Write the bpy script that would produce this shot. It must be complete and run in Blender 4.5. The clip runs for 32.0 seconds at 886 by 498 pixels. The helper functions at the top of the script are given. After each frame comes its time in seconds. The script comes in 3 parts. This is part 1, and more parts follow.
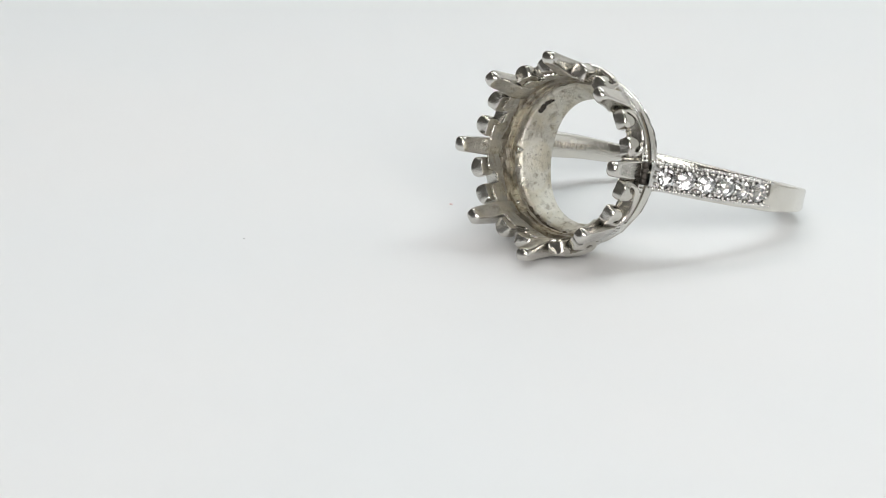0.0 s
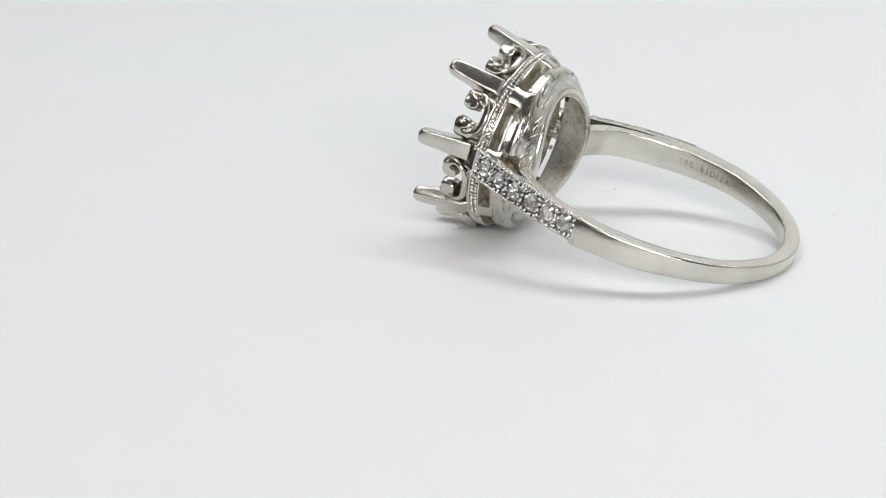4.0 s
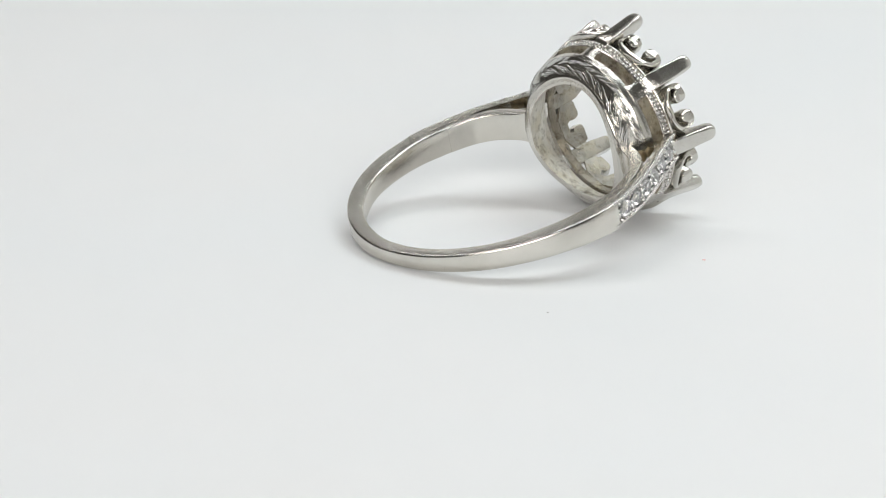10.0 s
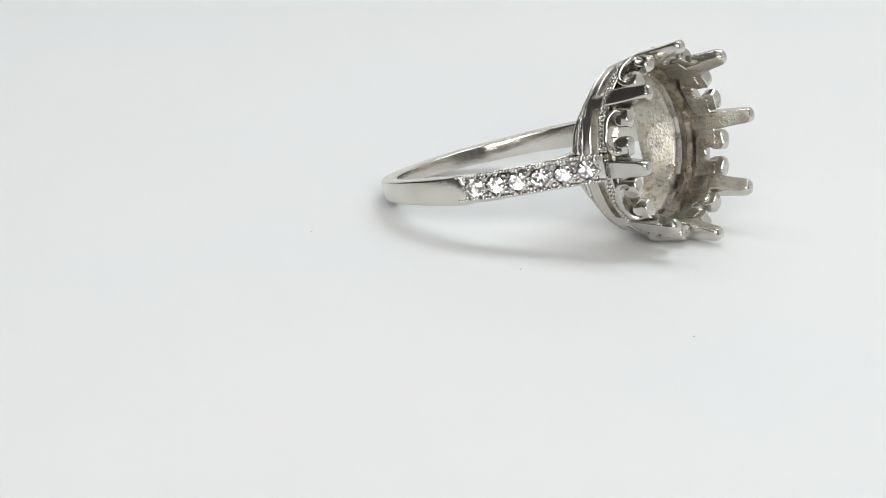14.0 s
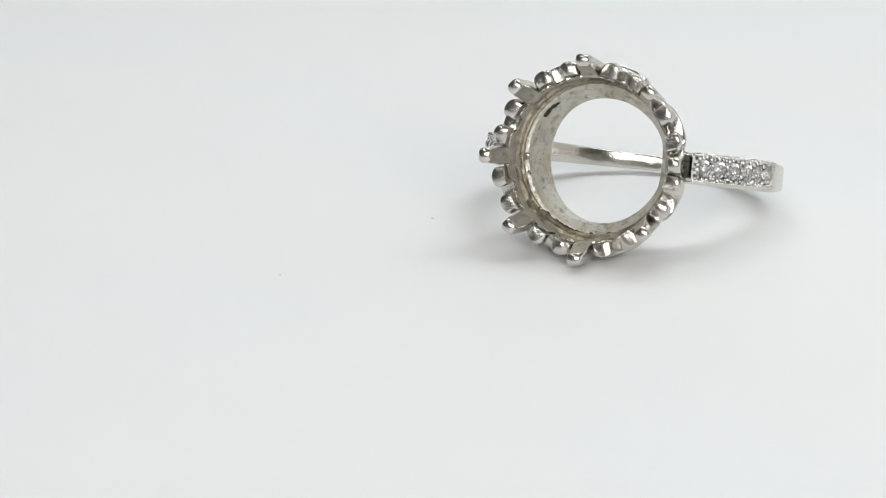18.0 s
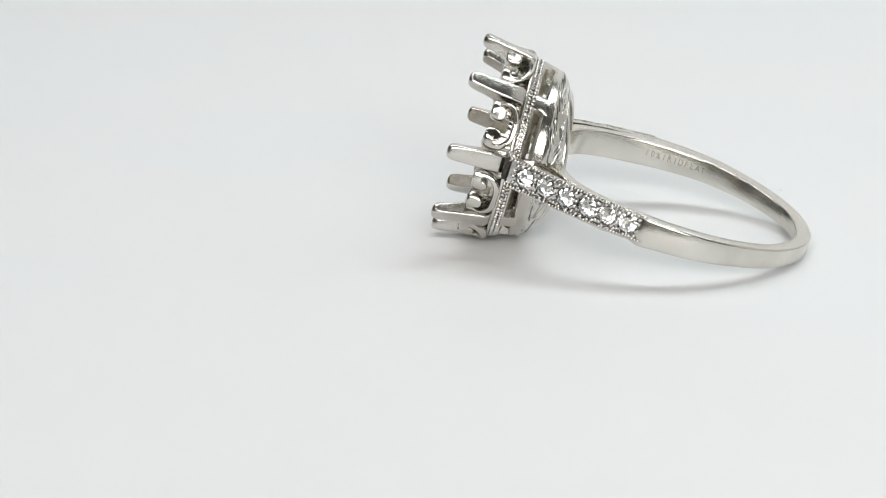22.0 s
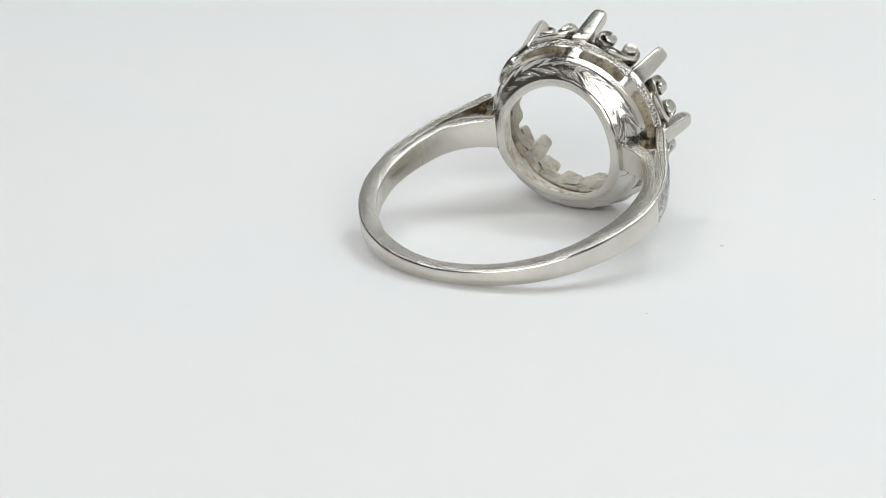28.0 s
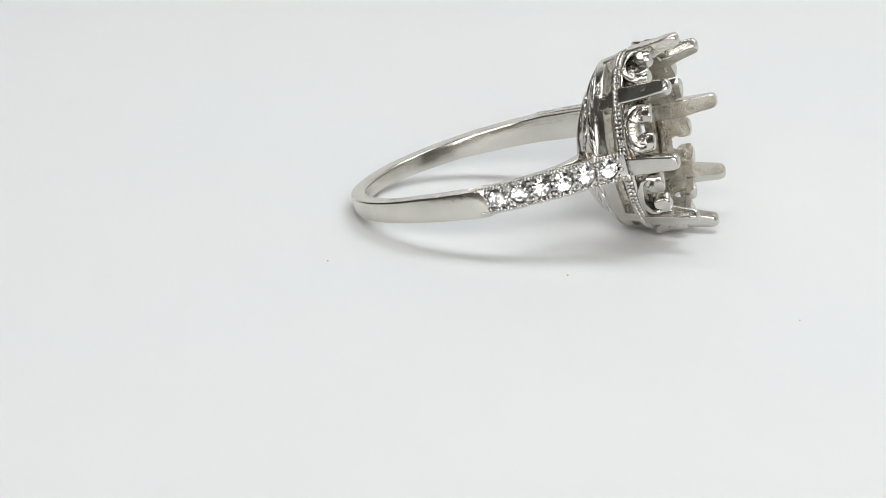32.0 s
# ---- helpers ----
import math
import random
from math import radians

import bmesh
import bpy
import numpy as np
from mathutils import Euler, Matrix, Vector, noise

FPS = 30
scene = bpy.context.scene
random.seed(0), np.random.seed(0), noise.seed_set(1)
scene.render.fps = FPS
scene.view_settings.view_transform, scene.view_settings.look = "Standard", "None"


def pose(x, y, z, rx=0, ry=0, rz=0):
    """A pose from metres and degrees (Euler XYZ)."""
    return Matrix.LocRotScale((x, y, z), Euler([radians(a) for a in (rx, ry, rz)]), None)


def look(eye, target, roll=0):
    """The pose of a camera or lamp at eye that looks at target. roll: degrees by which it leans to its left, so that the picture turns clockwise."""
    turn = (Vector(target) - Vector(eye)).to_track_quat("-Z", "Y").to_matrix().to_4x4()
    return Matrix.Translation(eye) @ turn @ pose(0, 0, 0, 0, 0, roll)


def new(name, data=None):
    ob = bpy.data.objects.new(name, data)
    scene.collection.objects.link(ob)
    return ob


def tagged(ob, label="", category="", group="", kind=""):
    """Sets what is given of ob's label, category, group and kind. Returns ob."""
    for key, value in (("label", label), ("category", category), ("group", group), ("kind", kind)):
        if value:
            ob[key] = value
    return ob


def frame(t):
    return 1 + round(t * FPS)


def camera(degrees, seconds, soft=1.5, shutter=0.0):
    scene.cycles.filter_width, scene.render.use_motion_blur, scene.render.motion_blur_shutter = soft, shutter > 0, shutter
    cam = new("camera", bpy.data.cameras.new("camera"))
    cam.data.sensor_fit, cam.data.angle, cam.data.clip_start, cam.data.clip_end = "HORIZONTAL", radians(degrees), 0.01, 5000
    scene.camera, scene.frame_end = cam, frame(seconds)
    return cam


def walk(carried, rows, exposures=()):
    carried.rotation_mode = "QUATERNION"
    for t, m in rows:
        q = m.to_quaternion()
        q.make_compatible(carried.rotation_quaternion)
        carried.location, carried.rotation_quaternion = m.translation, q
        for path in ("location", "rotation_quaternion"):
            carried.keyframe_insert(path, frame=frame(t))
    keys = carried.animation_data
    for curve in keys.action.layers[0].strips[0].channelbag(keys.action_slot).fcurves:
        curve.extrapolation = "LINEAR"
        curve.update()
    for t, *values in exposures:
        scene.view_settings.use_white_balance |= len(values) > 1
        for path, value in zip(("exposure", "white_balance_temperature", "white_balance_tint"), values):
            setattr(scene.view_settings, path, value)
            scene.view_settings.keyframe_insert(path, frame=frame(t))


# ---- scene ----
MM = 0.001
SECONDS = 32.0
FOV = 15.014

# ---- camera: it stands before a slowly turning platter, and is knocked a little aside at 21.6 s ----
cam = camera(FOV, SECONDS, soft=0.85)
EYE = Vector((0.0, -205.52, 62.87)) * MM
YAW, PITCH, ROLL = 2.4421, -17.4151, 1.26
# seconds, turn to the right and upwards in hundredths of a degree
KNOCK = [(0.0, 0, 0), (21.5, 0, 0), (21.6, 16, 0), (21.7, 28, 1), (21.8, 15, 1), (21.9, 11, 2), (22.0, 9, 2), (22.5, 9, 2), (23.5, 14, 3), (25.0, 18, 3), (25.5, 18, 3), (27.5, 11, 1),
         (28.0, 9, 0), (29.0, 11, 1), (30.5, 12.5, 1), (SECONDS, 14, 1)]


def view(right, up):
    yaw, pitch = radians(YAW - right / 100), radians(PITCH + up / 100)
    return look(EYE, EYE + Vector((-math.sin(yaw) * math.cos(pitch), math.cos(yaw) * math.cos(pitch), math.sin(pitch))), ROLL)


walk(cam, [(t, view(right, up)) for t, right, up in KNOCK], [(0.0, 0.0), (SECONDS, 0.0)])


def turn(t):
    """The platter's turn at t seconds: one round in about nineteen seconds."""
    return pose(0, 0, 0, 0, 0, -18.8565 * t)


# ---- light ----
world = bpy.data.worlds.new("room_air")
world.use_nodes = True
world.node_tree.nodes["Background"].inputs["Color"].default_value = (0.9, 0.95, 1.0, 1)
world.node_tree.nodes["Background"].inputs["Strength"].default_value = 0.05
scene.world = world


def softbox(name, eye, target, width, depth, watts, colour):
    data = bpy.data.lights.new(name, "AREA")
    data.shape, data.size, data.size_y, data.energy, data.color = "RECTANGLE", width * MM, depth * MM, watts, colour
    ob = new(name, data)
    ob.matrix_world = look(Vector(eye) * MM, Vector(target) * MM)
    return ob


softbox("led_strip_light", (-185, 110, 455), (-20, 10, 0), 50, 260, 0.41, (0.995, 0.985, 0.975))
softbox("led_strip_light", (185, 80, 455), (20, 10, 0), 60, 320, 0.615, (0.89, 0.98, 1.0))
softbox("led_panel_light", (75, 175, 455), (0, 0, 0), 280, 120, 0.438, (0.93, 0.985, 1.0))
# Added fill light low in front, no real window; lifts shade under the head.
softbox("front_fill_light", (60, -885, 345), (0, 0, 0), 850, 430, 11.05, (1.0, 0.985, 0.965))
softbox("room_light", (-420, -400, 990), (0, 0, 0), 260, 260, 1.46, (1.0, 0.975, 0.94))


# ---- materials ----
def shader(name):
    m = bpy.data.materials.new(name)
    m.use_nodes = True
    return m, m.node_tree.nodes, m.node_tree.links, m.node_tree.nodes["Principled BSDF"]


def noise_node(nodes, links, scale, detail=4.0, stretch=None):
    n = nodes.new("ShaderNodeTexNoise")
    n.inputs["Scale"].default_value, n.inputs["Detail"].default_value = scale, detail
    coord = nodes.new("ShaderNodeTexCoord")
    if stretch:
        mapping = nodes.new("ShaderNodeMapping")
        mapping.inputs["Scale"].default_value = stretch
        links.new(coord.outputs["Object"], mapping.inputs["Vector"])
        links.new(mapping.outputs["Vector"], n.inputs["Vector"])
    else:
        links.new(coord.outputs["Object"], n.inputs["Vector"])
    return n


def ramp_node(nodes, links, source, stops):
    r = nodes.new("ShaderNodeValToRGB")
    e = r.color_ramp.elements
    while len(e) < len(stops):
        e.new(0.5)
    for k, (at, c) in enumerate(stops):
        e[k].position, e[k].color = at, (*c, 1)
    links.new(source, r.inputs["Fac"])
    return r


def metal(name, light, dark, rough, rough_var, scratch, depth=0.00002, stain=0.0, grain=9000, dent=1.0, stain_colour=(0.2, 0.165, 0.115)):
    m, nodes, links, b = shader(name)
    b.inputs["Metallic"].default_value = 1.0
    broad = noise_node(nodes, links, 420, 5)
    tone = ramp_node(nodes, links, broad.outputs["Fac"], [(0.35, dark), (0.62, light)])
    colour = tone.outputs["Color"]
    def blend(mask, top):
        mix = nodes.new("ShaderNodeMix")
        mix.data_type = "RGBA"
        links.new(mask.outputs["Color"], mix.inputs["Factor"])
        links.new(colour, mix.inputs["A"])
        mix.inputs["B"].default_value = (*top, 1)
        return mix.outputs["Result"]

    if stain:
        film = noise_node(nodes, links, 700, 6)
        film.inputs["Distortion"].default_value = 0.6
        colour = blend(ramp_node(nodes, links, film.outputs["Fac"], [(0.46, (0, 0, 0)), (0.62, (stain * 0.8,) * 3)]), (0.55, 0.49, 0.36))
        spots = noise_node(nodes, links, 1900, 12)
        spots.inputs["Roughness"].default_value = 0.75
        colour = blend(ramp_node(nodes, links, spots.outputs["Fac"], [(0.5, (0, 0, 0)), (0.63, (stain, stain, stain))]), stain_colour)
        pits = noise_node(nodes, links, 5200, 3)
        colour = blend(ramp_node(nodes, links, pits.outputs["Fac"], [(0.66, (0, 0, 0)), (0.72, (stain, stain, stain))]), (0.06, 0.05, 0.04))
    links.new(colour, b.inputs["Base Color"])
    fine = noise_node(nodes, links, grain, 5, (1, 1, 0.6))
    hair = noise_node(nodes, links, 26000, 3, (1, 0.3, 1))
    height = nodes.new("ShaderNodeMath")
    height.operation = "MULTIPLY_ADD"
    links.new(hair.outputs["Fac"], height.inputs[0])
    height.inputs[1].default_value = 0.3
    dents = noise_node(nodes, links, 1300, 2)
    rough_up = nodes.new("ShaderNodeMath")
    rough_up.operation = "MULTIPLY_ADD"
    links.new(dents.outputs["Fac"], rough_up.inputs[0])
    rough_up.inputs[1].default_value = dent
    links.new(fine.outputs["Fac"], rough_up.inputs[2])
    links.new(rough_up.outputs[0], height.inputs[2])
    wear = nodes.new("ShaderNodeMath")
    wear.operation = "MULTIPLY_ADD"
    links.new(hair.outputs["Fac"], wear.inputs[0])
    wear.inputs[1].default_value = 0.6
    links.new(broad.outputs["Fac"], wear.inputs[2])
    ru = ramp_node(nodes, links, wear.outputs[0], [(0.6, (rough,) * 3), (1.0, (rough + rough_var,) * 3)])
    links.new(ru.outputs["Color"], b.inputs["Roughness"])
    bump = nodes.new("ShaderNodeBump")
    bump.inputs["Strength"].default_value, bump.inputs["Distance"].default_value = scratch, depth
    links.new(height.outputs[0], bump.inputs["Height"])
    links.new(bump.outputs["Normal"], b.inputs["Normal"])
    return m


POLISHED = metal("polished_platinum", (0.71, 0.685, 0.63), (0.63, 0.605, 0.55), 0.08, 0.13, 0.55)
BRUSHED = metal("brushed_platinum", (0.73, 0.705, 0.655), (0.67, 0.645, 0.595), 0.1, 0.14, 1.0, 0.000022, grain=15000, dent=0.5)
SATIN = metal("satin_platinum", (0.69, 0.67, 0.625), (0.58, 0.56, 0.515), 0.09, 0.14, 0.6, grain=14000, dent=1.2)
FILED = metal("filed_platinum", (0.69, 0.67, 0.63), (0.58, 0.56, 0.52), 0.17, 0.12, 0.8, 0.000012, grain=15000, dent=0.6)
WORN = metal("worn_platinum", (0.76, 0.735, 0.67), (0.6, 0.575, 0.515), 0.26, 0.2, 1.0, 0.00006, 0.65, dent=2.0)
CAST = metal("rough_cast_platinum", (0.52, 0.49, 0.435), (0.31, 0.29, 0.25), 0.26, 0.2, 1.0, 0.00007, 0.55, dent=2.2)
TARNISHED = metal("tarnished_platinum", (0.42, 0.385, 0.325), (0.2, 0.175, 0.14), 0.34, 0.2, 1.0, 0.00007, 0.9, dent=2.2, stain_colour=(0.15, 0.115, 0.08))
HAMMERED = metal("marked_platinum", (0.69, 0.67, 0.62), (0.54, 0.52, 0.475), 0.09, 0.16, 0.6, 0.00002, grain=8000, dent=1.4)
GRAIN = metal("engraved_platinum", (0.70, 0.69, 0.665), (0.58, 0.57, 0.545), 0.1, 0.12, 0.3)
BLACK_METAL = metal("black_metal", (0.10, 0.09, 0.08), (0.03, 0.028, 0.025), 0.4, 0.2, 0.8, 0.00004)
# dark brown that puts shade into the slot below the rail
SLOT_SHADE = metal("slot_shade_brown", (0.16, 0.135, 0.1), (0.05, 0.042, 0.035), 0.45, 0.2, 1.0, 0.00005)
BROWN = metal("brown_solder", (0.34, 0.26, 0.15), (0.12, 0.1, 0.07), 0.32, 0.2, 0.8, 0.00004)

DIAMOND, _n, _l, _b = shader("diamond")
_b.inputs["Base Color"].default_value = (1.0, 1.0, 0.99, 1)
_b.inputs["Roughness"].default_value, _b.inputs["IOR"].default_value = 0.04, 2.4
_b.inputs["Transmission Weight"].default_value = 1.0

PLATE, _n, _l, _b = shader("white_platter")
_t = ramp_node(_n, _l, noise_node(_n, _l, 28, 3).outputs["Fac"], [(0.3, (0.80, 0.815, 0.825)), (0.7, (0.825, 0.82, 0.82))])
_l.new(_t.outputs["Color"], _b.inputs["Base Color"])
_b.inputs["Roughness"].default_value = 0.55
_b.inputs["Specular IOR Level"].default_value = 0.25

WALL, _n, _l, _b = shader("grey_room_wall")
_t = ramp_node(_n, _l, noise_node(_n, _l, 6, 4).outputs["Fac"], [(0.3, (0.14, 0.137, 0.13)), (0.7, (0.18, 0.175, 0.165))])
_l.new(_t.outputs["Color"], _b.inputs["Base Color"])
_b.inputs["Roughness"].default_value = 0.8

CARD, _n, _l, _b = shader("white_card")
_t = ramp_node(_n, _l, noise_node(_n, _l, 6, 4).outputs["Fac"], [(0.3, (0.74, 0.735, 0.72)), (0.7, (0.79, 0.785, 0.77))])
_l.new(_t.outputs["Color"], _b.inputs["Base Color"])
_b.inputs["Roughness"].default_value = 0.85

TABLE, _n, _l, _b = shader("white_table")
_t = ramp_node(_n, _l, noise_node(_n, _l, 9, 4).outputs["Fac"], [(0.3, (0.74, 0.74, 0.73)), (0.7, (0.79, 0.79, 0.78))])
_l.new(_t.outputs["Color"], _b.inputs["Base Color"])
_b.inputs["Roughness"].default_value = 0.6

DUST, _n, _l, _b = shader("grey_dust")
_t = ramp_node(_n, _l, noise_node(_n, _l, 9000, 3).outputs["Fac"], [(0.3, (0.4, 0.39, 0.38)), (0.7, (0.5, 0.49, 0.48))])
_l.new(_t.outputs["Color"], _b.inputs["Base Color"])
LINT, _n, _l, _b = shader("pink_lint")
_t = ramp_node(_n, _l, noise_node(_n, _l, 9000, 3).outputs["Fac"], [(0.3, (0.75, 0.45, 0.42)), (0.7, (0.8, 0.6, 0.58))])
_l.new(_t.outputs["Color"], _b.inputs["Base Color"])


# ---- mesh helpers ----
def mesh_of(name, bm, material, sharp=35):
    bmesh.ops.recalc_face_normals(bm, faces=bm.faces)
    me = bpy.data.meshes.new(name)
    bm.to_mesh(me)
    bm.free()
    me.materials.append(material)
    me.shade_smooth()
    me.set_sharp_from_angle(angle=radians(sharp))
    return me


def box_mesh(name, lo, hi, material):
    bm = bmesh.new()
    bmesh.ops.create_cube(bm, size=1)
    for v in bm.verts:
        v.co = Vector([(lo[k] + hi[k]) / 2 + v.co[k] * (hi[k] - lo[k]) for k in range(3)]) * MM
    return mesh_of(name, bm, material)


# ---- the room round the table, never in view but in the metal ----
for name, lo, hi in (("wall_north", (-900, 900, -40), (900, 920, 1000)), ("wall_south", (-900, -920, -40), (900, -900, 1000)),
                     ("wall_east", (900, -920, -40), (920, 920, 1000)), ("wall_west", (-920, -920, -40), (-900, 920, 1000)),
                     ("ceiling", (-920, -920, 1000), (920, 920, 1020))):
    tagged(new(name, box_mesh(name, lo, hi, WALL)), "plain painted room surface", "ceiling" if name == "ceiling" else "wall", kind="structure")
# white cards at the back and at one side of the platter, out of view
for name, lo, hi, label in (("backdrop", (-262, 330, -10), (262, 333, 225), "white card standing behind the platter"), ("back_card", (45, 326, -10), (262, 329, 350), "taller white card in front of the first"), ("side_card", (262, -120, -10), (265, 333, 330), "white card standing beside the platter")):
    tagged(new(name, box_mesh(name, lo, hi, CARD)), label, "white card", kind="structure")
tagged(new("floor", box_mesh("floor", (-900, -900, -40), (900, 900, -10), TABLE)), "white matte table top under the platter", "table top", kind="structure")


def platter():
    bm = bmesh.new()
    prof = [(0, -10), (110, -10), (111.5, -9), (112, -7.5), (112, -2), (111.3, -0.6), (110, 0), (0, 0)]
    rings = []
    for r, z in prof:
        rings.append([bm.verts.new((0, 0, z * MM))] if r == 0 else
                     [bm.verts.new((r * MM * math.cos(2 * math.pi * k / 128), r * MM * math.sin(2 * math.pi * k / 128), z * MM)) for k in range(128)])
    for a, b in zip(rings, rings[1:]):
        for k in range(128):
            j = (k + 1) % 128
            bm.faces.new([q for q in ((a[0],) if len(a) == 1 else (a[k], a[j])) + ((b[0],) if len(b) == 1 else (b[j], b[k]))])
    ob = new("turntable_platter", mesh_of("turntable_platter", bm, PLATE, 40))
    return tagged(ob, "round matte white display platter turning under the ring", "turntable")


PLATTER = platter()


# ---- the ring: u towards the head, v across, w out of the hoop's plane; millimetres from the middle of the prong tips ----
AX_U = Vector((-0.5819134, -0.7705336, 0.2601054))
AX_V = Vector((0.7985433, -0.6019280, 0.0033728))
AX_W = Vector((0.1539659, 0.2096681, 0.9655743))
TIPS = Vector((-2.8758, -6.9102, 6.8116))
FOOT = Vector((4.1, 2.2, 0.0))
TURNED = Matrix((AX_U, AX_V, AX_W)).transposed()
SHIFT = TURNED.transposed() @ (TIPS - FOOT)
RING = new("platinum_ring")
tagged(RING, "platinum ring with empty eight-prong head and diamond shoulders, lying flat", "ring")
RING_POSE = Matrix.Translation(FOOT * MM) @ TURNED.to_4x4()
RING.matrix_world = RING_POSE


def part(name, data, parent, label="", at=None):
    """Links a mesh, in ring millimetres turned to metres, as one part of the ring or of one of its parts."""
    ob = new(name, data)
    ob.parent = parent
    if parent is RING:
        ob.matrix_basis = Matrix.Translation(SHIFT * MM) @ (at or Matrix())
    elif at:
        ob.matrix_basis = at
    return tagged(ob, label) if label else ob


def lathe(profile, segments=144):
    """A closed profile of (u, r) turned about the head's axis."""
    bm = bmesh.new()
    rows = []
    for k in range(segments):
        a = 2 * math.pi * k / segments
        rows.append([bm.verts.new(Vector((u, r * math.cos(a), r * math.sin(a))) * MM) for u, r in profile])
    n = len(profile)
    for k in range(segments):
        a, b = rows[k], rows[(k + 1) % segments]
        for i in range(n):
            j = (i + 1) % n
            bm.faces.new((a[i], a[j], b[j], b[i]))
    return bm


def skin(sections, bm=None):
    """Joins closed loops of equal count, with capped ends."""
    bm = bm or bmesh.new()
    rows = [[bm.verts.new(Vector(p) * MM) for p in s] for s in sections]
    n = len(rows[0])
    for a, b in zip(rows, rows[1:]):
        for i in range(n):
            j = (i + 1) % n
            bm.faces.new((a[i], a[j], b[j], b[i]))
    bm.faces.new(rows[0])
    bm.faces.new(rows[-1])
    return bm


def rounded(a0, a1, b0, b1, r, steps=3):
    """A rectangle with rounded corners."""
    pts = []
    for ca, cb, start in ((a1 - r, b1 - r, 0), (a0 + r, b1 - r, 90), (a0 + r, b0 + r, 180), (a1 - r, b0 + r, 270)):
        for k in range(steps + 1):
            t = radians(start + 90 * k / steps)
            pts.append((ca + r * math.cos(t), cb + r * math.sin(t)))
    return pts


def lerp(rows, x):
    """Smooth look-up in rows of (x, y)."""
    return float(np.interp(x, [r[0] for r in rows], [r[1] for r in rows]))


HUB, HUB_V = -12.91, 0.18


def inner(angle):
    return 8.625 * (1 + 0.043 * math.cos(radians(2 * angle)))


def outer(angle):
    return 9.91 + 0.266 * math.cos(radians(angle)) + 0.321 * math.cos(radians(2 * angle)) + 0.06 * math.exp(-((angle - 82) / 32) ** 2)


def bulge(side, angle):
    """One side of the band is a little fuller, the other flattened at the shoulder."""
    return 0.07 * math.exp(-((angle - 98) / 36) ** 2) if side < 0 else -0.26 * math.exp(-((angle - 78) / 24) ** 2)


def half_width(angle):
    """Half the band's width inside, and how much wider it is outside."""
    return lerp([(55, 0.75), (85, 0.73), (115, 0.69), (150, 0.57), (180, 0.48)], angle), lerp([(80, 0.12), (92, 0.06), (150, 0.04), (165, 0.01)], angle)


def hoop(angle, r):
    a = radians(angle)
    return HUB + r * math.cos(a), HUB_V + r * math.sin(a)


def middle(side, u):
    """The height of the shank's middle in w, which leans a little near the head."""
    return lerp([(-22.5, -0.31), (-20, -0.34), (-16, -0.21), (-12, -0.03), (-8, 0.07), (-3, 0.15)] if side > 0 else [(-22.5, -0.31), (-20, -0.22), (-16, -0.06), (-12, -0.06), (-8, -0.1), (-3, -0.16)], u)


STRIP = [(-12.25, 9.52), (-11.3, 9.4), (-10, 9.1), (-8, 8.38), (-6, 7.44), (-4.3, 6.6), (-3.25, 6.16)]
STRIP_LINE = np.polyfit([p[0] for p in STRIP], [p[1] for p in STRIP], 4)


def strip_point(s):
    """Place, direction and outward normal on the shoulder's outer line at s from 0 (band) to 1 (head)."""
    x = STRIP[0][0] + (STRIP[-1][0] - STRIP[0][0]) * s
    v, slope = float(np.polyval(STRIP_LINE, x)), float(np.polyval(np.polyder(STRIP_LINE), x))
    d = Vector((1, slope)).normalized()
    return Vector((x, v)), d, Vector((-d.y, d.x))


def under_strip(angle):
    """How far out the band may reach under the diamond strip."""
    a, r = radians(angle), 6.0
    while r * math.sin(a) < float(np.polyval(STRIP_LINE, HUB + r * math.cos(a))) and r < 11:
        r += 0.01
    return r - 0.42


def wave(angle):
    """The band is a little uneven from wear, in millimetres."""
    fade = min(max((111 - abs(angle % 360 - 180) - 2) / 18, 0), 1)
    return fade * (0.011 * math.sin(radians(angle * 13 + 20)) + 0.008 * math.sin(radians(angle * 23 + 70)) + 0.004 * math.sin(radians(angle * 41)))


def deeper(side, fold):
    """How much wider the band is below its middle, near the head."""
    return (0.42 if side > 0 else 0.32) * min(max((122 - fold) / 45, 0), 1)


def shank():
    sections = []
    for k in range(121):
        angle = 69 + (360 - 138) * k / 120
        fold = angle if angle <= 180 else 360 - angle
        inn, out = inner(fold) + wave(angle), outer(fold) + 0.4 * wave(angle + 40) + bulge(180 - angle, fold)
        half, spread = half_width(fold)
        if fold < 87:
            out = min(out, under_strip(fold) + bulge(180 - angle, fold) + 0.5 * min(max((fold - 81) / 2, 0), 1))
        mid = middle(1 if angle < 180 else -1, hoop(angle, 9)[0])
        loop = []
        for a, b in rounded(inn, out, -half, half, 0.12):
            dome = 0.05 * (1 - (b / half) ** 2) if a > out - 0.01 else 0
            u, v = hoop(angle, a + dome)
            w = b * (1 + spread / half * min(max((a - inn) / 1.5, 0), 1.2))
            loop.append((u, v, w * (1 + (deeper(180 - angle, fold) if b < 0 else 0)) + mid))
        sections.append(loop)
    return mesh_of("shank", skin(sections), POLISHED, 40)


def brush_sides(me):
    """The band's two flat sides carry a coarser finish than its round."""
    me.materials.append(BRUSHED)
    for f in me.polygons:
        if abs(f.normal.z) > 0.8:
            f.material_index = 1
    return me


SHANK = part("shank", brush_sides(shank()), RING, "plain polished tapering band")

